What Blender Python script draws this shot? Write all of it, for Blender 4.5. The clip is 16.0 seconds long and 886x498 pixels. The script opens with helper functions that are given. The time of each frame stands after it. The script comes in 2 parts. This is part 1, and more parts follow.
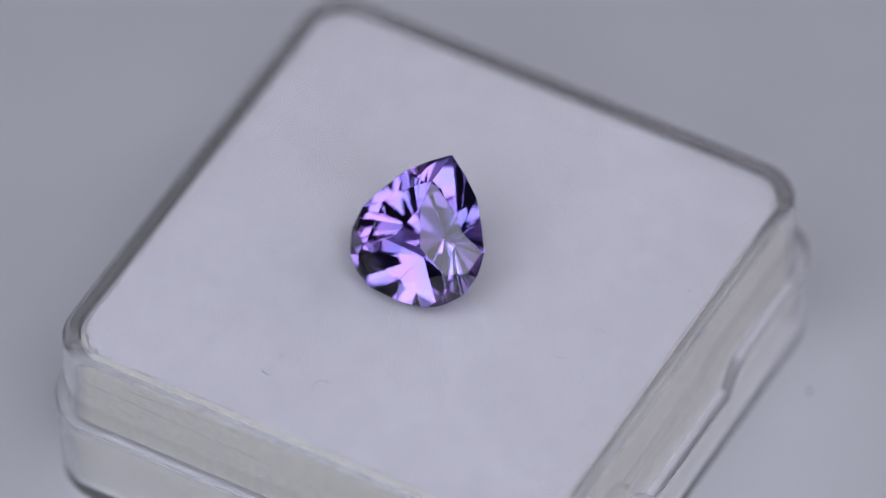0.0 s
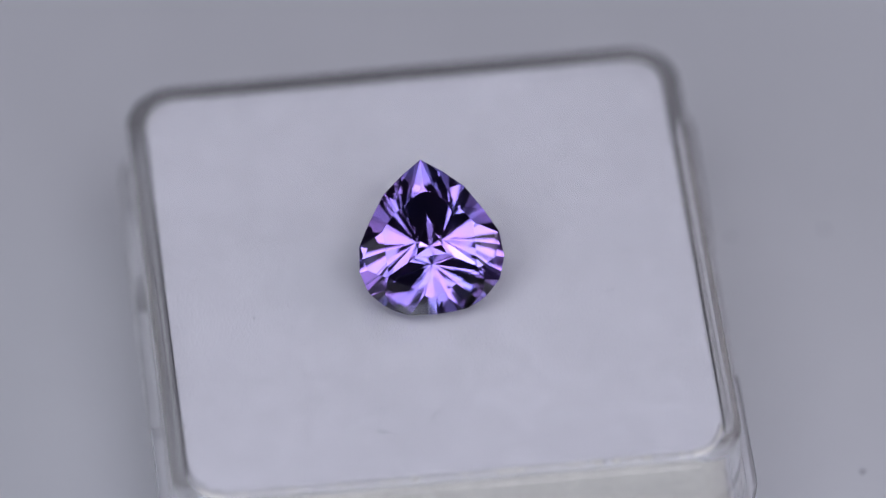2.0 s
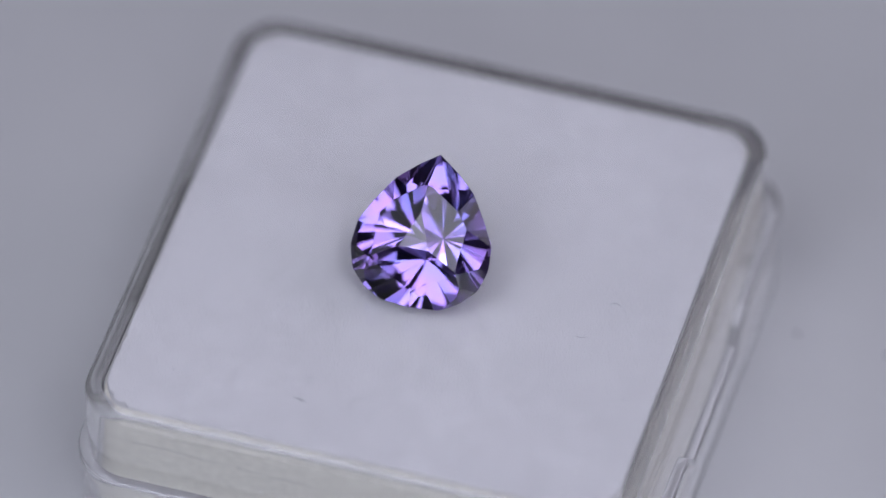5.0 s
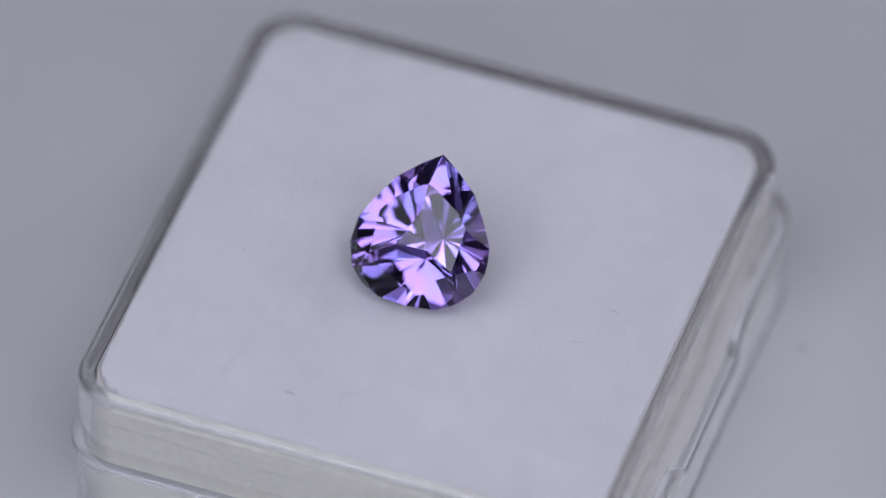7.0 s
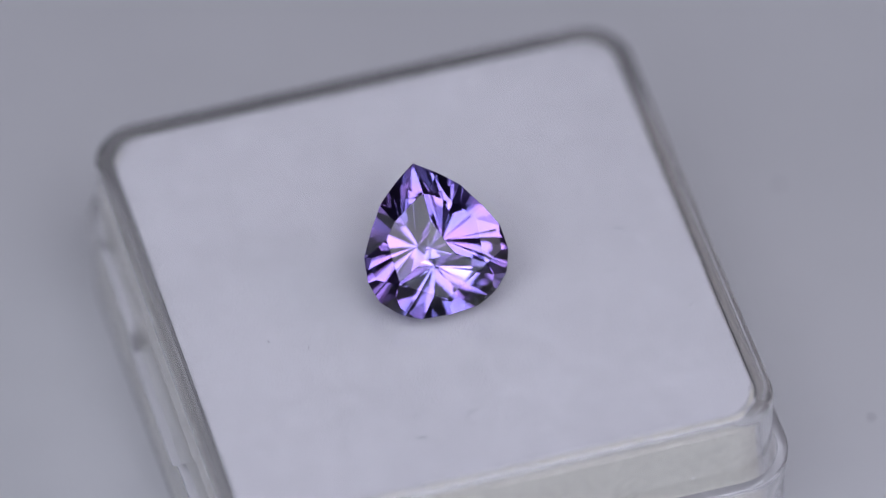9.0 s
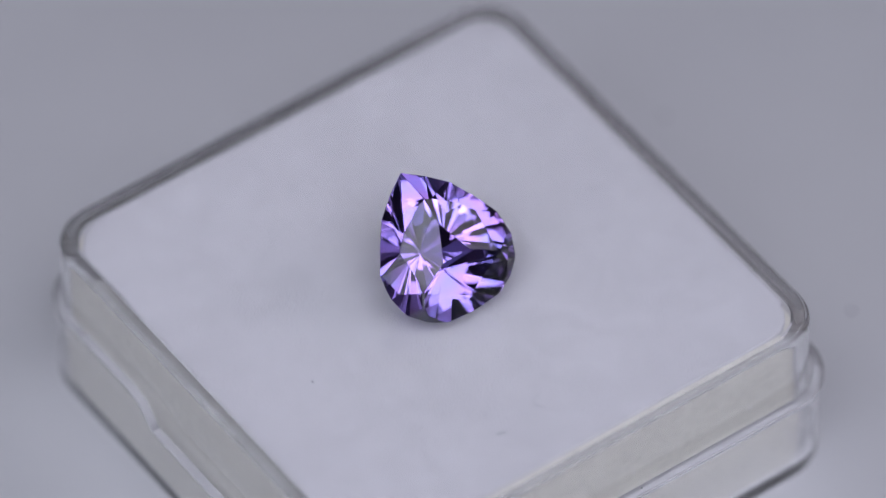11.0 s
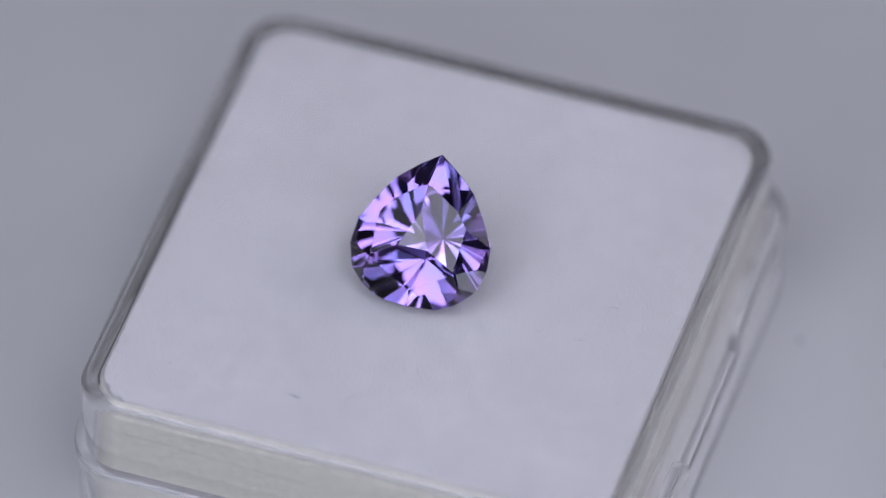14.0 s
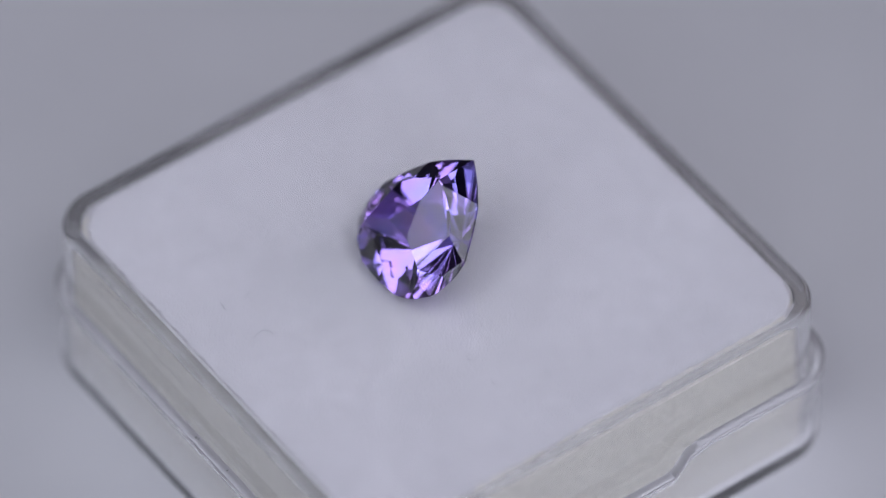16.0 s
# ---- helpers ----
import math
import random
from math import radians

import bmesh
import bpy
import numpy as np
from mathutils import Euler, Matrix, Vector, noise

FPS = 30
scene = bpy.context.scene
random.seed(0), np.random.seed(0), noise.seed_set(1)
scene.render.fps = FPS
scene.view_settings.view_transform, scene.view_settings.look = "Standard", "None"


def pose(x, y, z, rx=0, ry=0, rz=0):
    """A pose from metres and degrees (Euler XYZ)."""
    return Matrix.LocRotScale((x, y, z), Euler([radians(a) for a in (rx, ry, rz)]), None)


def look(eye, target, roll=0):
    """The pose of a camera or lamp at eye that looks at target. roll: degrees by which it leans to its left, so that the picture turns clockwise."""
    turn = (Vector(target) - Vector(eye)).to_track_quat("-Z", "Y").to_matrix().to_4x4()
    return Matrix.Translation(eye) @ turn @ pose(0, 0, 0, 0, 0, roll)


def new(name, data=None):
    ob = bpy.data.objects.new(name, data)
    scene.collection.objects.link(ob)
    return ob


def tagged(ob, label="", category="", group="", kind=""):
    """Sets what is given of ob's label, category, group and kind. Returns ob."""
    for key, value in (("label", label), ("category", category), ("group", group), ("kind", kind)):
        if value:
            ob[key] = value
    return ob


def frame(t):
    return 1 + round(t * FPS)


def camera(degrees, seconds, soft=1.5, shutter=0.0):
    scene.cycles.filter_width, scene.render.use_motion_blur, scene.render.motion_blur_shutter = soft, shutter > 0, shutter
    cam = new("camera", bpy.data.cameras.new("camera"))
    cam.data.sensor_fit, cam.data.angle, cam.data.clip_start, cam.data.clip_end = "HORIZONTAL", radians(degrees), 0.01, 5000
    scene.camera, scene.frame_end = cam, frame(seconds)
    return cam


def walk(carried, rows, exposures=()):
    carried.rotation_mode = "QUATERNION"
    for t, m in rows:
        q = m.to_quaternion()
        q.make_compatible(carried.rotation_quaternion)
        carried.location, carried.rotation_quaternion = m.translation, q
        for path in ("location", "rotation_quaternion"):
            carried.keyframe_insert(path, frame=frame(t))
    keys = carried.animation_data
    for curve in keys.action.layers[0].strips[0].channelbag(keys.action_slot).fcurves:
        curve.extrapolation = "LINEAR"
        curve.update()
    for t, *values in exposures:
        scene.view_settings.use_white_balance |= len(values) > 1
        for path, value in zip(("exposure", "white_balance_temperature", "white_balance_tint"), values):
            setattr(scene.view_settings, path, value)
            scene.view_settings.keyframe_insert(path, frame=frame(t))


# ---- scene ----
H = 0.0114                      # height of the box's top over the turntable
AXIS = Vector((0.0, 0.0, 0.0))  # the turntable's axis

# ---- camera ----
EYE = Vector((-0.000182, -0.334283, 0.371966 + H))
WAY = Vector((0.0, 0.669720, -0.742613))
cam = camera(5.609, 16.0, soft=1.15)
cam.data.dof.use_dof = True
cam.data.dof.focus_distance = 0.4965
cam.data.dof.aperture_fstop = 14.2
VIEW = look(EYE, EYE + WAY, -0.6582)
walk(cam, [(0.0, VIEW), (16.0, VIEW)], exposures=[(0.0, -0.41, 6500, 11), (16.0, -0.41, 6500, 11)])

# ---- light ----
world = bpy.data.worlds.new("room_air")
world.use_nodes = True
world.node_tree.nodes["Background"].inputs["Color"].default_value = (0.62, 0.72, 1.0, 1)
world.node_tree.nodes["Background"].inputs["Strength"].default_value = 0.02
scene.world = world


def softbox(name, eye, target, sx, sy, watts, colour):
    lamp = bpy.data.lights.new(name, "AREA")
    lamp.shape, lamp.size, lamp.size_y, lamp.energy, lamp.color = "RECTANGLE", sx, sy, watts, colour
    ob = new(name, lamp)
    ob.matrix_world = look(eye, target)
    return ob


softbox("softbox_top", (-0.014, -0.118, 0.335), (-0.014, -0.030, 0.01), 0.42, 0.178, 0.76, (0.832, 0.836, 1.0))
# five unseen strips, added for bright rays and contrast inside the stone
for x, y, watts in ((-0.86, -0.72, 0.34), (-0.42, -0.95, 0.40), (0.0, -0.95, 0.46), (0.42, -0.95, 0.62), (0.76, -0.95, 0.52)):
    softbox("added_strip", (x, y, 0.34), (0.0, 0.0, 0.03), 0.09, 0.60, watts, (0.80, 0.84, 1.0))
softbox("flank_light", (-0.245, -0.29, 0.335), (0.0, 0.0, 0.01), 0.13, 0.18, 0.15, (0.82, 0.84, 1.0))
softbox("flank_light", (0.14, -0.30, 0.39), (0.0, 0.0, 0.01), 0.12, 0.13, 0.18, (0.82, 0.84, 1.0))
softbox("panel_left", (-0.60, -0.03, 0.32), (0, 0, 0.01), 0.36, 0.28, 0.20, (0.80, 0.82, 1.0))
softbox("panel_right", (0.57, 0.02, 0.39), (0, 0, 0.01), 0.42, 0.32, 0.62, (0.88, 0.80, 0.98))


# ---- materials ----
def material(name):
    m = bpy.data.materials.new(name)
    m.use_nodes = True
    return m, m.node_tree.nodes, m.node_tree.links, m.node_tree.nodes["Principled BSDF"]


def grained(name, a, b, scale, rough, bump, detail_scale, low=0.35, high=0.65):
    """A matt surface with broad tone variation and a fine relief."""
    m, nodes, links, bsdf = material(name)
    at = nodes.new("ShaderNodeTexCoord")
    broad = nodes.new("ShaderNodeTexNoise")
    broad.inputs["Scale"].default_value, broad.inputs["Detail"].default_value = scale, 5
    ramp = nodes.new("ShaderNodeValToRGB")
    ramp.color_ramp.elements[0].position, ramp.color_ramp.elements[0].color = low, (*a, 1)
    ramp.color_ramp.elements[1].position, ramp.color_ramp.elements[1].color = high, (*b, 1)
    fine = nodes.new("ShaderNodeTexNoise")
    fine.inputs["Scale"].default_value, fine.inputs["Detail"].default_value = detail_scale, 6
    relief = nodes.new("ShaderNodeBump")
    relief.inputs["Strength"].default_value, relief.inputs["Distance"].default_value = bump, 0.0001
    links.new(at.outputs["Object"], broad.inputs["Vector"])
    links.new(at.outputs["Object"], fine.inputs["Vector"])
    links.new(broad.outputs["Fac"], ramp.inputs["Fac"])
    links.new(ramp.outputs["Color"], bsdf.inputs["Base Color"])
    links.new(fine.outputs["Fac"], relief.inputs["Height"])
    links.new(relief.outputs["Normal"], bsdf.inputs["Normal"])
    bsdf.inputs["Roughness"].default_value = rough
    bsdf.inputs["Specular IOR Level"].default_value = 0.3
    return m


def clear(name, colour, ior, rough, wave=0.0, haze=0.0):
    m, nodes, links, bsdf = material(name)
    bsdf.inputs["Base Color"].default_value = (*colour, 1)
    bsdf.inputs["Transmission Weight"].default_value = 1.0 - haze
    bsdf.inputs["IOR"].default_value = ior
    bsdf.inputs["Roughness"].default_value = rough
    if wave:
        at = nodes.new("ShaderNodeTexCoord")
        ripple = nodes.new("ShaderNodeTexNoise")
        ripple.inputs["Scale"].default_value = 260
        relief = nodes.new("ShaderNodeBump")
        relief.inputs["Strength"].default_value, relief.inputs["Distance"].default_value = wave, 0.0004
        links.new(at.outputs["Object"], ripple.inputs["Vector"])
        links.new(ripple.outputs["Fac"], relief.inputs["Height"])
        links.new(relief.outputs["Normal"], bsdf.inputs["Normal"])
    return m


# white haze stands in for light in dark refractions, most at edge and rim
PLASTIC = clear("clear_polystyrene", (0.985, 0.985, 0.985), 1.55, 0.02, 0.05, 0.06)
LIGHTENED_EDGE = clear("lightened_polystyrene_edge", (0.985, 0.985, 0.985), 1.55, 0.12, 0.05, 0.16)
LIGHTENED_RIM = clear("lightened_polystyrene_rim", (0.96, 0.96, 0.97), 1.55, 0.14, 0.05, 0.32)
GEM = clear("violet_crystal", (0.5, 0.3, 0.9), 1.76, 0.0)


def colour_zones(m, a, b, scale):
    """Broad zones of two hues in the stone."""
    nodes, links = m.node_tree.nodes, m.node_tree.links
    at, broad, ramp = nodes.new("ShaderNodeTexCoord"), nodes.new("ShaderNodeTexNoise"), nodes.new("ShaderNodeValToRGB")
    broad.inputs["Scale"].default_value, broad.inputs["Detail"].default_value = scale, 1
    ramp.color_ramp.elements[0].position, ramp.color_ramp.elements[0].color = 0.4, (*a, 1)
    ramp.color_ramp.elements[1].position, ramp.color_ramp.elements[1].color = 0.6, (*b, 1)
    links.new(at.outputs["Object"], broad.inputs["Vector"])
    links.new(broad.outputs["Fac"], ramp.inputs["Fac"])
    links.new(ramp.outputs["Color"], nodes["Principled BSDF"].inputs["Base Color"])


colour_zones(GEM, (0.32, 0.285, 0.95), (0.50, 0.28, 0.88), 420)
FOAM = grained("cream_foam", (0.63, 0.62, 0.54), (0.72, 0.71, 0.62), 2300, 0.9, 0.45, 6000)


def fleece(name, base, spread):
    """A matt fibrous sheet: broad clouds, felted clumps and fine fibres, in tone and relief."""
    m, nodes, links, bsdf = material(name)
    at = nodes.new("ShaderNodeTexCoord")
    tone = None
    for scale, share, distort in ((110, 0.50, 0.6), (420, 0.75, 1.4), (1500, 0.55, 2.2), (6500, 0.45, 0.0)):
        n = nodes.new("ShaderNodeTexNoise")
        n.inputs["Scale"].default_value, n.inputs["Detail"].default_value, n.inputs["Distortion"].default_value = scale, 4, distort
        links.new(at.outputs["Object"], n.inputs["Vector"])
        weigh = nodes.new("ShaderNodeMath")
        weigh.operation = "MULTIPLY_ADD"
        links.new(n.outputs["Fac"], weigh.inputs[0])
        weigh.inputs[1].default_value, weigh.inputs[2].default_value = share, -0.5 * share
        if tone is not None:
            links.new(tone.outputs[0], weigh.inputs[2])
            centre = nodes.new("ShaderNodeMath")
            centre.operation = "SUBTRACT"
            links.new(weigh.outputs[0], centre.inputs[0])
            centre.inputs[1].default_value = 0.5 * share
            weigh = centre
        tone = weigh
    vary = nodes.new("ShaderNodeMapRange")
    vary.inputs["From Min"].default_value, vary.inputs["From Max"].default_value = -0.4, 0.4
    links.new(tone.outputs[0], vary.inputs["Value"])
    ramp = nodes.new("ShaderNodeValToRGB")
    ramp.color_ramp.elements[0].color = (*[c * (1 - spread) for c in base], 1)
    ramp.color_ramp.elements[1].color = (*[c * (1 + spread) for c in base], 1)
    links.new(vary.outputs["Result"], ramp.inputs["Fac"])
    links.new(ramp.outputs["Color"], bsdf.inputs["Base Color"])
    relief = nodes.new("ShaderNodeBump")
    relief.inputs["Strength"].default_value, relief.inputs["Distance"].default_value = 0.45, 0.00025
    links.new(tone.outputs[0], relief.inputs["Height"])
    links.new(relief.outputs["Normal"], bsdf.inputs["Normal"])
    bsdf.inputs["Roughness"].default_value = 0.9
    bsdf.inputs["Specular IOR Level"].default_value = 0.2
    return m


SHEET = fleece("white_fleece_sheet", (0.56, 0.565, 0.58), 0.12)
DISC = grained("white_turntable_plastic", (0.715, 0.73, 0.735), (0.755, 0.77, 0.775), 60, 0.55, 0.1, 900)
TABLE = grained("white_table", (0.68, 0.68, 0.69), (0.74, 0.74, 0.75), 12, 0.6, 0.1, 300)
WALL = grained("grey_wall", (0.58, 0.58, 0.60), (0.64, 0.64, 0.66), 3, 0.9, 0.1, 60)
# near-white colour for the beads that imitate sparkles in the foam
GLINT = grained("glossy_white_glint", (0.86, 0.86, 0.84), (0.95, 0.95, 0.93), 900, 0.12, 0.0, 900)
LINT = grained("dark_lint", (0.03, 0.03, 0.04), (0.07, 0.07, 0.08), 900, 0.8, 0.0, 900)
PALE_LINT = grained("grey_lint", (0.14, 0.14, 0.16), (0.24, 0.24, 0.26), 900, 0.8, 0.0, 900)


# ---- mesh helpers ----
def mesh_of(bm, name, mat, smooth=False):
    bmesh.ops.recalc_face_normals(bm, faces=bm.faces)
    me = bpy.data.meshes.new(name)
    bm.to_mesh(me)
    bm.free()
    me.materials.append(mat)
    if smooth:
        me.polygons.foreach_set("use_smooth", [True] * len(me.polygons))
        me.set_sharp_from_angle(angle=radians(38))
    return me


def part(name, bm, mat, parent, label="", smooth=False):
    ob = new(name, mesh_of(bm, name, mat, smooth))
    ob.parent = parent
    return tagged(ob, label) if label else ob


def rounded_square(half, r, arc=10, side=24):
    """Points round a square with rounded corners, in metres, starting on the right side."""
    pts = []
    for k in range(4):
        a = k * math.pi / 2
        for i in range(side):
            y = (half - r) * (-1 + 2 * i / side)
            pts.append((half * math.cos(a) - y * math.sin(a), half * math.sin(a) + y * math.cos(a)))
        for i in range(arc):
            b = a + math.pi / 2 * i / arc
            cx, cy = (half - r) * (math.cos(a) - math.sin(a)), (half - r) * (math.sin(a) + math.cos(a))
            pts.append((cx + r * math.cos(b), cy + r * math.sin(b)))
    return pts


def loft(rings, notch=None, arc=10, side=24):
    """A closed skin through rings (half, corner radius, z, share of the notch), capped at both ends."""
    bm = bmesh.new()
    rows = []
    for half, r, z, share in rings:
        row = []
        for x, y in rounded_square(half, r, arc, side):
            row.append(bm.verts.new((x, y, z - (share * notch(x, y) if notch else 0))))
        rows.append(row)
    for a, b in zip(rows, rows[1:]):
        for i in range(len(a)):
            j = (i + 1) % len(a)
            bm.faces.new((a[i], a[j], b[j], b[i]))
    bm.faces.new(rows[0][::-1])
    bm.faces.new(rows[-1])
    return bm


def fillet(half, r, z, f, share=0.0, up=True, steps=5):
    """Rings round an outer edge: from the side to the top (or the reverse)."""
    out = []
    for i in range(steps + 1):
        a = math.pi / 2 * i / steps
        out.append((half - f + f * math.cos(a), r - f + f * math.cos(a), z - f + f * math.sin(a), share))
    return out if up else out[::-1]


# ---- the place ----
def slab(name, mat, x0, x1, y0, y1, z0, z1):
    bm = bmesh.new()
    bmesh.ops.create_cube(bm, size=1, matrix=Matrix.LocRotScale(((x0 + x1) / 2, (y0 + y1) / 2, (z0 + z1) / 2), None, (x1 - x0, y1 - y0, z1 - z0)))
    return tagged(new(name, mesh_of(bm, name, mat)), "plain grey wall of the darkened room", name.split("_")[0], kind="structure")


slab("wall_north", WALL, -2.5, 2.5, 2.4, 2.5, -0.75, 3.2)
slab("wall_south", WALL, -2.5, 2.5, -2.5, -2.4, -0.75, 3.2)
slab("wall_east", WALL, 2.4, 2.5, -2.4, 2.4, -0.75, 3.2)
slab("wall_west", WALL, -2.5, -2.4, -2.4, 2.4, -0.75, 3.2)
tagged(slab("ceiling", WALL, -2.5, 2.5, -2.5, 2.5, 3.2, 3.3), "plain grey ceiling of the darkened room")
tagged(slab("floor", WALL, -2.5, 2.5, -2.5, 2.5, -0.85, -0.75), "plain grey floor of the darkened room")


def table():
    bm = bmesh.new()
    bmesh.ops.create_cube(bm, size=1, matrix=Matrix.LocRotScale((0, 0, -0.034), None, (1.2, 0.8, 0.03)))
    bmesh.ops.bevel(bm, geom=bm.edges[:], offset=0.003, segments=2, affect="EDGES")
    root = tagged(new("table"), "white table under the white turntable", "table")
    part("tabletop", bm, TABLE, root)
    for sx in (-1, 1):
        for sy in (-1, 1):
            leg = bmesh.new()
            bmesh.ops.create_cube(leg, size=1, matrix=Matrix.LocRotScale((sx * 0.55, sy * 0.35, -0.3995), None, (0.05, 0.05, 0.701)))
            part("leg", leg, TABLE, root)
    return root


table()


def disc(profile, n=128):
    bm = bmesh.new()
    rows = [[bm.verts.new((r * math.cos(2 * math.pi * i / n), r * math.sin(2 * math.pi * i / n), z)) for i in range(n)] for r, z in profile]
    for a, b in zip(rows, rows[1:]):
        for i in range(n):
            bm.faces.new((a[i], a[(i + 1) % n], b[(i + 1) % n], b[i]))
    bm.faces.new(rows[0][::-1])
    bm.faces.new(rows[-1])
    return bm


def turntable():
    root = tagged(new("turntable"), "matt white round turntable with a few dust specks", "turntable")
    part("platter", disc(((0.118, -0.0055), (0.1195, -0.005), (0.120, -0.0015), (0.1195, -0.0004), (0.1185, 0.0), (0.110, 0.0))), DISC, root, "matt white round platter", True)
    part("base", disc(((0.097, -0.0188), (0.0985, -0.0175), (0.0985, -0.0057), (0.097, -0.0055))), DISC, root, "", True)
    return root


TURNING = [turntable()]

# ---- the box ----
BOX = pose(-0.000960, -0.000020, 0, 0, 0, -2.88)   # where the box stands on the turntable
MM = 0.001


def notch(x, y):
    """How far the tray's rim dips at the finger notches in two opposite sides."""
    if abs(x) < 15.0 * MM:
        return 0.0
    d = (5.8 * MM - abs(y)) / (1.5 * MM)
    d = min(1.0, max(0.0, d))
    return 1.5 * MM * d * d * (3 - 2 * d)


def gem_box():
    root = tagged(new("gem_box"), "closed clear plastic display box for a gemstone, standing on the turntable", "display box")
    z = H
    outer = [(h * MM, r * MM, zz, 0) for h, r, zz in ((15.45, 2.5, 0.0012), (15.6, 2.65, 0.0014))]
    outer += fillet(15.67 * MM, 2.8 * MM, z, 0.66 * MM, steps=8) + [(14.75 * MM, 1.9 * MM, z, 0)]
    inner = [(h * MM, r * MM, zz, 0) for h, r, zz in ((14.84, 2.0, 0.0012), (14.8, 2.0, z - 0.0011), (14.76, 1.95, z - 0.0009), (14.64, 1.85, z - 0.0008), (14.4, 1.7, z - 0.0008))]
    bm = bmesh.new()
    rows = []
    # from the middle of the inside top, out, down, round the lower edge and up to the outside top
    for half, r, zz, _ in inner[::-1] + outer:
        rows.append([bm.verts.new((x, y, zz)) for x, y in rounded_square(half, r)])
    for a, b in zip(rows, rows[1:]):
        for i in range(len(a)):
            bm.faces.new((a[i], a[(i + 1) % len(a)], b[(i + 1) % len(a)], b[i]))
    bm.faces.new(rows[0])
    bm.faces.new(rows[-1])
    cover = part("cover", bm, PLASTIC, root, "clear plastic cover with rounded edges", True)
    rim = H - 4.95 * MM
    rings = [(15.5 * MM, 2.55 * MM, 0.00105, 0), (15.70 * MM, 2.7 * MM, 0.0012, 0), (15.73 * MM, 2.7 * MM, rim - 0.0016, 0.55), (15.73 * MM, 2.7 * MM, rim - 0.00003, 1), (15.76 * MM, 2.73 * MM, rim, 1),
             (16.29 * MM, 3.35 * MM, rim, 1), (16.36 * MM, 3.42 * MM, rim - 0.0001, 1), (16.36 * MM, 3.42 * MM, rim - 0.0006, 0.95), (16.26 * MM, 3.33 * MM, rim - 0.0009, 0.8), (16.2 * MM, 3.3 * MM, rim - 0.0012, 0.7), (16.2 * MM, 3.3 * MM, rim - 0.0022, 0.4), (16.2 * MM, 3.3 * MM, 0.0009, 0), (16.15 * MM, 3.25 * MM, 0.0004, 0), (16.0 * MM, 3.1 * MM, 0.00012, 0), (15.7 * MM, 2.8 * MM, 0.00006, 0)]
    tray = part("tray", loft(rings, notch), PLASTIC, root, "clear plastic tray with two finger notches", True)
    # a fine scratch along the cover's front
    line = bmesh.new()
    rows = []
    for k in range(13):
        x, zz = -13.0 + k, H - (1.8 + 0.04 * k + 0.03 * math.sin(k * 1.7)) * MM
        w = 0.014 * MM * (0.3 if k in (0, 12) else 1.0 - 0.04 * k)
        rows.append([line.verts.new((x * MM, -15.688 * MM + 0.6 * w * math.cos(a), zz + w * math.sin(a))) for a in (0.0, 1.57, 3.14, 4.71)])
    for a, b in zip(rows, rows[1:]):
        for i in range(4):
            line.faces.new((a[i], a[(i + 1) % 4], b[(i + 1) % 4], b[i]))
    part("scratch", line, PALE_LINT, root, "fine grey scratch in the plastic").matrix_local = BOX
    # the cover's rounded upper edge and the tray's rim get the white lightening haze
    for ob, mat, low, least, most in ((cover, LIGHTENED_EDGE, H - 0.7 * MM, 0.75, 1.1), (tray, LIGHTENED_RIM, rim - 0.1 * MM - 1.6 * MM, 0.3, 1.1)):
        ob.data.materials.append(mat)
        for f in ob.data.polygons:
            if f.center.z > low and f.area < 1e-5 and least < f.normal.z < most:
                f.material_index = 1
    cover.matrix_local = BOX
    tray.matrix_local = BOX @ pose(0.0002, 0, 0)
    cover.visible_shadow = tray.visible_shadow = False
    return root


TURNING.append(gem_box())


def foam_pad():
    root = tagged(new("foam_pad"), "cream foam pad with a white top sheet inside the box", "foam pad")
    top = H - 0.9 * MM
    rings = [(14.6 * MM, 1.8 * MM, 0.0011, 0), (14.66 * MM, 1.9 * MM, 0.0013, 0), (14.66 * MM, 1.9 * MM, top - 0.0005, 0)]
    core = part("foam_core", loft(rings), FOAM, root, "cream foam core", True)
    torn = loft([(14.6 * MM, 2.2 * MM, top - 0.00049, 0)] + fillet(14.68 * MM, 2.4 * MM, top, 0.14 * MM) + [(13.7 * MM, 1.7 * MM, top, 0)], None, 20, 130)
    for v in torn.verts:   # its cut edge is fluffy and uneven
        d = 0.04 * noise.noise(v.co * 700) - 0.24 * max(0.0, noise.noise(v.co * 1900) - 0.08)
        v.co.x *= 1 + d * MM / 14.4 * 1000
        v.co.y *= 1 + d * MM / 14.4 * 1000
    sheet = part("top_sheet", torn, SHEET, root, "soft white fleecy top sheet", True)
    # tiny white beads on the foam's front, in place of bright glints
    rng = random.Random(5)
    for k in range(16):
        x, zz = (rng.gauss(-4.0, 2.6), rng.gauss(5.6, 0.7)) if k > 4 else (rng.uniform(-13, 12), rng.uniform(3.0, 8.5))
        glint_bead = bmesh.new()
        bmesh.ops.create_icosphere(glint_bead, subdivisions=1, radius=rng.uniform(0.05, 0.11) * MM)
        bmesh.ops.translate(glint_bead, vec=(x * MM, -14.66 * MM, zz * MM), verts=glint_bead.verts)
        part("glint_bead", glint_bead, GLINT, root, "glossy white bead standing in for a sparkle").matrix_local = BOX @ pose(0, 0.00003, 0)
    core.matrix_local = BOX @ pose(0, 0.00003, 0)
    sheet.matrix_local = BOX @ pose(0, 0.0001, 0) @ Matrix.Diagonal((0.998, 0.995, 1.0, 1.0))
    return root


TURNING.append(foam_pad())


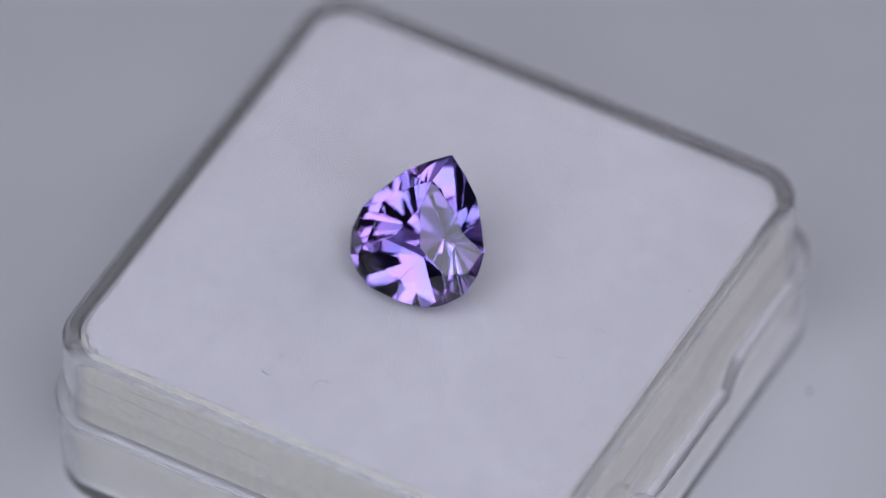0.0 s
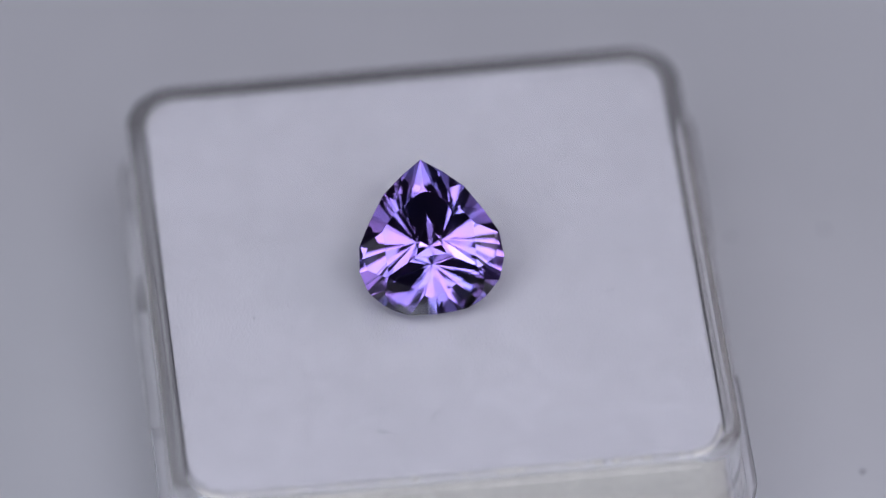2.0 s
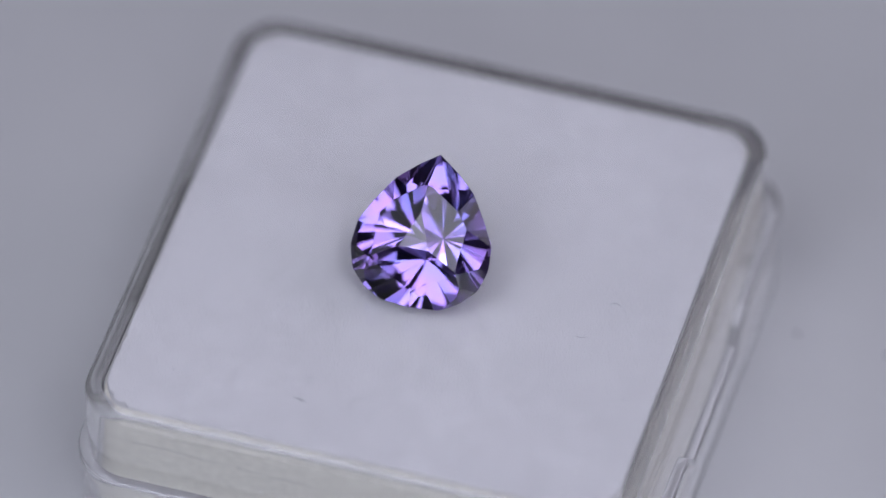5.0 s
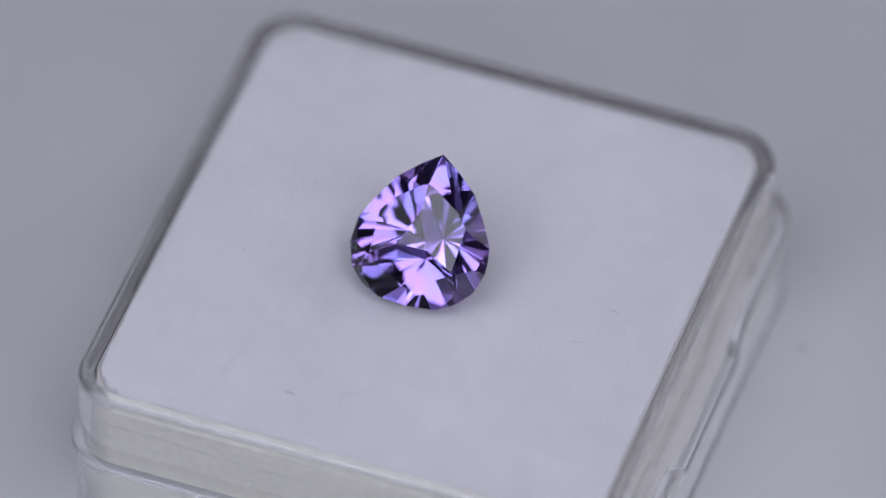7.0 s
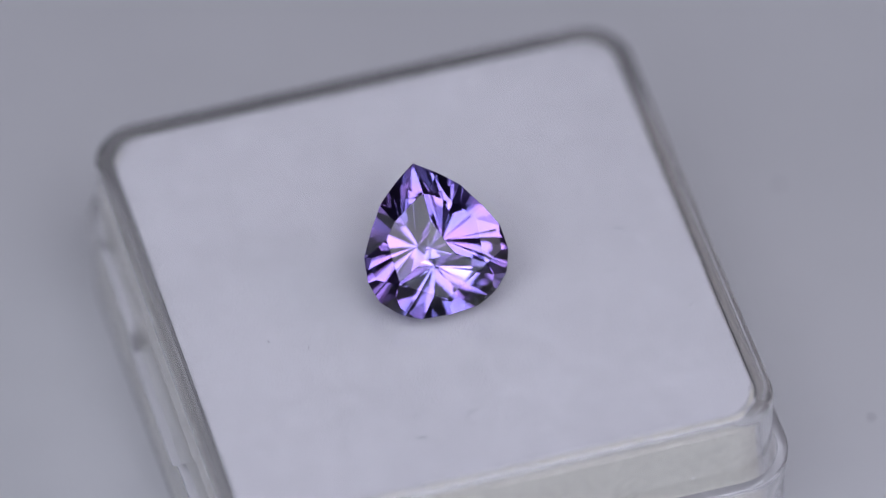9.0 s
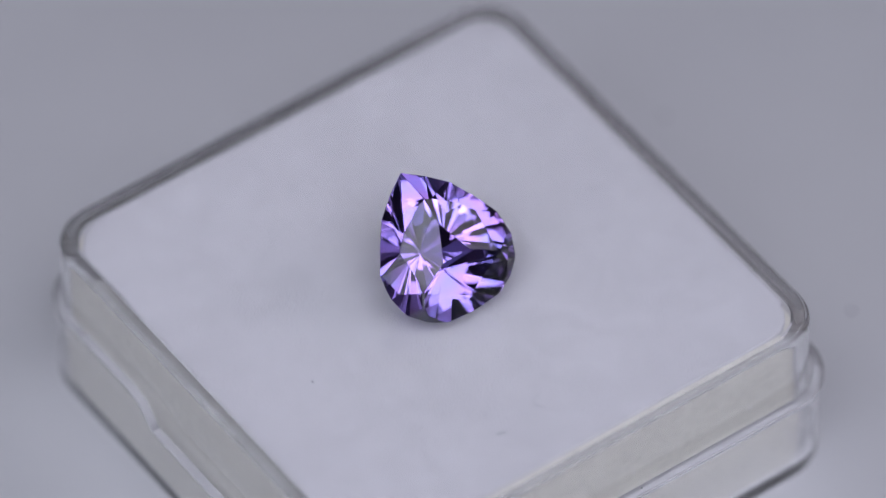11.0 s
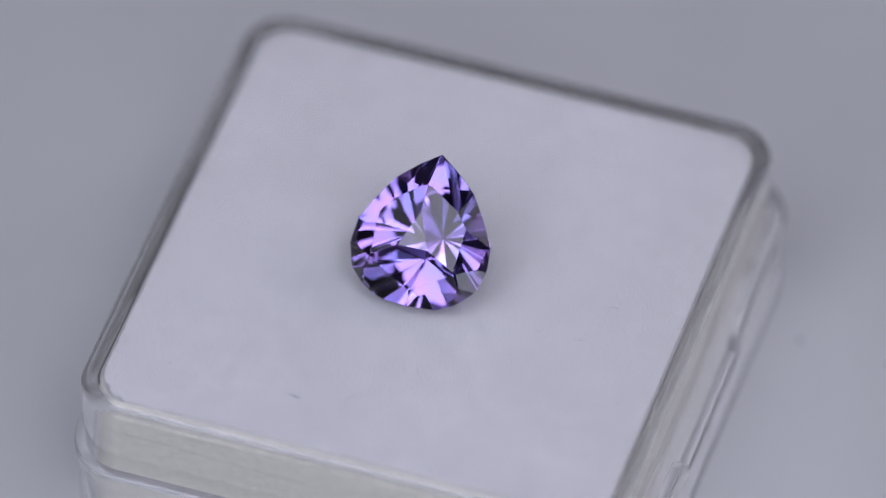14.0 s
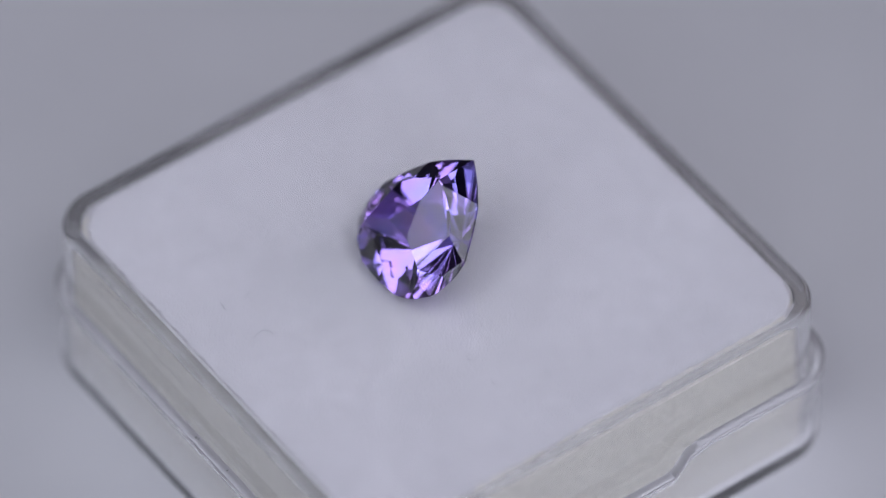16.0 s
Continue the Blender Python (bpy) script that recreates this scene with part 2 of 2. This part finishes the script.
# ---- the gemstone ----
GIRDLE = [(0, 4.78), (1.14, 4.0), (2.25, 3.05), (3.15, 1.68), (3.87, 0.37), (4.0, -1.05), (3.6, -2.29), (2.85, -3.1), (1.65, -3.66), (0, -3.79)]


def gemstone():
    """The stone is cut like a real one: a block, trimmed by the plane of each facet."""
    ring = [Vector((x, y)) for x, y in GIRDLE]
    ring += [Vector((-x, y)) for x, y in GIRDLE[-2:0:-1]]
    bm = bmesh.new()
    bmesh.ops.create_cube(bm, size=24)

    def cut(point, normal):
        bmesh.ops.bisect_plane(bm, geom=bm.verts[:] + bm.edges[:] + bm.faces[:], dist=1e-5, plane_co=point, plane_no=normal, clear_outer=True)
        edges = [e for e in bm.edges if e.is_boundary]
        if edges:
            bmesh.ops.contextual_create(bm, geom=edges)

    n = len(ring)
    thick = 0.14
    culet = Vector((0, 0.05, -3.72))
    for i in range(n):
        a, b = ring[i], ring[(i + 1) % n]
        mid, d = (a + b) / 2, (b - a).normalized()
        out = Vector((d.y, -d.x))
        out = out if out.dot(mid) > 0 else -out
        cut(mid.to_3d(), out.to_3d())
        # the girdle's lower facet, and two narrow mains that run down to the culet
        low = radians(45.0 if i % 2 else 46.0)
        cut(Vector((mid.x, mid.y, -thick)), Vector((out.x * math.sin(low), out.y * math.sin(low), -math.cos(low))))
        for side in (-1, 1):
            low, az = radians(41.7 + 0.35 * side * (1 if i % 2 else -1)), math.atan2(out.y, out.x) + radians(4.6 * side)
            cut(culet, Vector((math.cos(az) * math.sin(low), math.sin(az) * math.sin(low), -math.cos(low))))
        # the girdle's upper facet
        high = radians(47.0 if mid.y < -2.0 else 41.0)
        cut(Vector((mid.x, mid.y, 0)), Vector((out.x * math.sin(high), out.y * math.sin(high), math.cos(high))))
    # crown: three broad facets round a small triangular table, then a ring of kites and triangles
    top, flank, front = 1.52, radians(19.3), radians(25.0)
    facets = []
    for p, deg, s in (((0, 1.44), 22.8, flank), ((0, 1.44), 157.2, flank), ((0, -0.62), 270, front)):
        no = Vector((math.cos(radians(deg)) * math.sin(s), math.sin(radians(deg)) * math.sin(s), math.cos(s)))
        facets.append((Vector((p[0], p[1], top)), no))
        cut(*facets[-1])

    def on(k, x, y):
        """The point of a broad facet over x, y."""
        p, no = facets[k]
        return Vector((x, y, p.z - (no.x * (x - p.x) + no.y * (y - p.y)) / no.z))

    t, ru, rd, bot = on(0, 0, 3.08), on(0, 2.54, 1.38), on(0, 2.43, -1.48), on(2, 0, -2.92)
    for a, b, c in ((t, ru, Vector((1.72, 3.5, 0.05))), (ru, rd, Vector((3.95, -0.3, 0.05))), (rd, bot, Vector((2.05, -3.45, 0.05)))):
        no = (b - a).cross(c - a).normalized()
        no = no if no.z > 0 else -no
        cut(a, no)
        cut(Vector((-a.x, a.y, a.z)), Vector((-no.x, no.y, no.z)))
    kite = math.atan2(t.z - 0.04, 4.78 - t.y)
    cut(t, Vector((0, math.sin(kite), math.cos(kite))))
    for q, deg, s in ((ru, 28, 31.0), (rd, -30, 34.0)):
        for sx in (1, -1):
            a, s_ = radians(deg), radians(s)
            cut(Vector((q.x * sx, q.y, q.z + 0.01)), Vector((sx * math.cos(a) * math.sin(s_), math.sin(a) * math.sin(s_), math.cos(s_))))
    cut(Vector((0, 0, top)), Vector((0, 0, 1)))
    bmesh.ops.scale(bm, vec=(MM, MM, MM), verts=bm.verts)
    # lying on its pavilion, the face turned up towards the lens
    tilt = radians(39.1)
    right = Vector((1, 0, 0))
    up = Vector((0, math.cos(tilt), math.sin(tilt)))
    out = right.cross(up)
    m = Matrix((right, up, out)).transposed().to_4x4()
    m = pose(0, 0, 0, 0, 0, -8.9) @ m @ pose(0, 0, 0, 0, 0.5, 0) @ pose(0, 0, 0, 0, 0, 5.74)
    tip = Vector((-0.97 * MM, 2.72 * MM, 5.76 * MM + H))
    m = Matrix.Translation(tip - m @ Vector((0, 4.78 * MM, 0))) @ m
    bmesh.ops.transform(bm, matrix=m, verts=bm.verts)
    low = min(v.co.z for v in bm.verts)
    bmesh.ops.translate(bm, vec=(0, 0, H - low), verts=bm.verts)
    bmesh.ops.recalc_face_normals(bm, faces=bm.faces)
    bm.normal_update()
    root = tagged(new("gemstone"), "faceted pear-shaped violet gemstone lying tilted on the box", "gemstone")
    face_up = m.to_3x3() @ Vector((0, 0, 1))
    for name, least, most in (("table_facet", 0.999, 2.0), ("crown", 0.1, 0.999), ("girdle", -0.1, 0.1), ("pavilion", -2.0, -0.1)):
        me = bpy.data.meshes.new(name)
        share = bm.copy()
        bmesh.ops.delete(share, geom=[f for f in share.faces if not least < f.normal.normalized().dot(face_up) <= most], context="FACES")
        share.to_mesh(me)
        share.free()
        me.materials.append(GEM)
        ob = new(name, me)
        ob.parent = root
    bm.free()
    return root


TURNING.append(gemstone())


# ---- lint and dust ----
def lint(x, y, path, width, mat, label):
    """A fibre lying on the box at x, y (millimetres from the axis), as a thin bent tube."""
    bm = bmesh.new()
    rows = []
    for k, (u, v) in enumerate(path):
        w = width * (0.55 if k in (0, len(path) - 1) else 1.0)
        a = path[min(k + 1, len(path) - 1)]
        b = path[max(k - 1, 0)]
        d = Vector((a[0] - b[0], a[1] - b[1])).normalized()
        s = Vector((-d.y, d.x))
        row = []
        for j in range(5):
            c = 2 * math.pi * j / 5
            row.append(bm.verts.new(((x + u + s.x * math.cos(c) * w) * MM, (y + v + s.y * math.cos(c) * w) * MM, H + (w + math.sin(c) * w) * MM)))
        rows.append(row)
    for a, b in zip(rows, rows[1:]):
        for j in range(5):
            bm.faces.new((a[j], a[(j + 1) % 5], b[(j + 1) % 5], b[j]))
    bm.faces.new(rows[0])
    bm.faces.new(rows[-1])
    ob = new("lint_fibre", mesh_of(bm, "lint_fibre", mat, True))
    return tagged(ob, label, "lint", "lint on the box")


def arc_path(r, a0, a1, n=8, squash=1.0):
    return [(r * math.cos(radians(a0 + (a1 - a0) * i / n)), r * squash * math.sin(radians(a0 + (a1 - a0) * i / n))) for i in range(n + 1)]


FIBRES = [
    (-5.41, -11.47, [(-0.32, 0.05), (-0.1, 0.02), (0.12, -0.05), (0.34, -0.06)], 0.017, LINT, "short dark fibre lying on the clear box top"),
    (-2.13, -11.07, arc_path(0.5, 60, 250), 0.012, PALE_LINT, "thin curled grey fibre on the clear box top"),
    (6.19, -3.35, [(-0.3, 0.15), (-0.05, -0.1), (0.1, -0.05), (0.3, 0.2)], 0.012, PALE_LINT, "thin bent grey fibre on the clear box top"),
    (8.49, -3.43, [(-0.4, 0.1), (-0.15, -0.05), (0.1, 0.0), (0.4, 0.12)], 0.012, PALE_LINT, "thin wavy grey fibre on the clear box top"),
    (9.78, -0.93, arc_path(0.35, 20, 150), 0.013, PALE_LINT, "thin curved grey fibre on the clear box top"),
    (-11.07, -2.11, [(-0.03, 0.12), (0.0, 0.0), (0.03, -0.1)], 0.028, LINT, "tiny dark fibre on the clear box top"),
    (-9.13, -3.21, [(-0.05, -0.22), (0.0, 0.0), (0.1, 0.2)], 0.011, LINT, "short thin dark fibre on the clear box top"),
    (-10.81, -6.71, [(0.0, 0.1), (0.02, -0.1)], 0.018, LINT, "tiny dark fibre on the clear box top"),
    (-12.63, -11.0, [(-0.06, 0.0), (0.05, 0.03)], 0.035, LINT, "tiny dark speck of dust on the clear box top"),
    (-0.53, -7.88, [(-0.05, 0.0), (0.05, 0.02)], 0.022, LINT, "tiny dark speck of dust on the clear box top"),
    (11.75, -7.31, [(-0.15, -0.06), (0.0, 0.0), (0.12, 0.1)], 0.012, LINT, "short thin dark fibre on the clear box top"),
    (12.98, 4.13, [(-0.05, -0.05), (0.0, 0.06)], 0.03, LINT, "tiny dark speck of dust on the clear box top"),
    (12.96, 12.64, [(-0.05, 0.0), (0.05, 0.03)], 0.03, LINT, "tiny dark speck of dust on the clear box top"),
    (-5.45, -10.0, arc_path(0.3, -40, 60), 0.012, PALE_LINT, "thin curved grey fibre on the clear box top"),
    (4.27, -1.45, [(-0.25, 0.12), (0.0, -0.1), (0.22, 0.12)], 0.011, PALE_LINT, "thin bent grey fibre on the clear box top"),
]


def hair():
    bm = bmesh.new()
    rows = []
    for i in range(9):
        x, z = -10.06 + 1.2 * i, -0.66 + 0.1 * i - 0.0055 * i * i
        c = BOX @ Vector((x * MM, -15.69 * MM, H + (z - 0.35) * MM))
        w = 0.008 * MM
        rows.append([bm.verts.new(c + Vector((0, w * math.cos(a), w * math.sin(a)))) for a in (0, 2.1, 4.2)])
    for a, b in zip(rows, rows[1:]):
        for j in range(3):
            bm.faces.new((a[j], a[(j + 1) % 3], b[(j + 1) % 3], b[j]))
    bm.faces.new(rows[0])
    bm.faces.new(rows[-1])
    return tagged(new("hair", mesh_of(bm, "hair", LINT, True)), "long fine dark hair clinging to the box's side", "lint", "lint on the box")


TURNING.append(hair())
for row in FIBRES:
    TURNING.append(lint(*row))

random.seed(4)


def dust(x, y, r, z=0.0, mat=PALE_LINT, label="small grey dust speck on the white turntable"):
    bm = bmesh.new()
    bmesh.ops.create_icosphere(bm, subdivisions=2, radius=r * MM)
    for v in bm.verts:
        v.co *= 1 + 0.25 * noise.noise(v.co * 4000 + Vector((x, y, 0)))
        v.co.z *= 0.5
    low = min(v.co.z for v in bm.verts)
    bmesh.ops.translate(bm, vec=(x * MM, y * MM, z - low), verts=bm.verts)
    ob = new("dust_speck", mesh_of(bm, "dust_speck", mat, True))
    return tagged(ob, label, "dust", "dust on the turntable" if z == 0.0 else "dust on the box")


for x, y, r in ((21.95, -9.2, 0.13), (18.0, 9.5, 0.11), (23.3, 9.1, 0.13), (-18.7, -5.6, 0.11)):
    TURNING.append(dust(x, y, r))
for x, y, r in ((-2.2, -15.98, 0.05), (-2.05, -15.9, 0.04), (0.78, -16.12, 0.05)):
    TURNING.append(dust(x, y, r, H - 4.95 * MM, LINT, "tiny dark dust speck on the clear tray's rim"))


# ---- turning ----
TURNS = [(0.0, -26.8), (0.5, -18.4), (1.0, -9.5), (1.5, -0.1), (2.0, 8.9), (2.5, 17.85), (2.7667, 22.6), (2.8667, 23.7), (2.9667, 22.5), (3.5, 12.87), (4.0, 3.73), (4.2, 0.05),
         (5.0, -14.6), (5.9667, -32.2), (6.0667, -33.6), (6.1667, -32.8), (6.3, -30.45), (6.5, -26.8), (7.0, -17.7), (7.5, -8.75), (8.0, 0.45), (8.5, 9.5), (9.0, 18.7), (9.2, 22.5),
         (10.0, 37.0), (10.4, 44.2), (10.5, 45.6), (10.6, 44.8), (11.3, 32.4), (11.5, 28.9), (12.0, 19.8), (12.5, 10.6), (13.0, 1.7), (13.5, -7.3), (14.0, -16.25), (14.5, -25.2), (15.0, -33.8), (15.5, -42.75), (16.0, -51.75)]


def motions():
    for ob in TURNING:
        walk(ob, [(t, pose(0, 0, 0, 0, 0, a)) for t, a in TURNS])


motions()
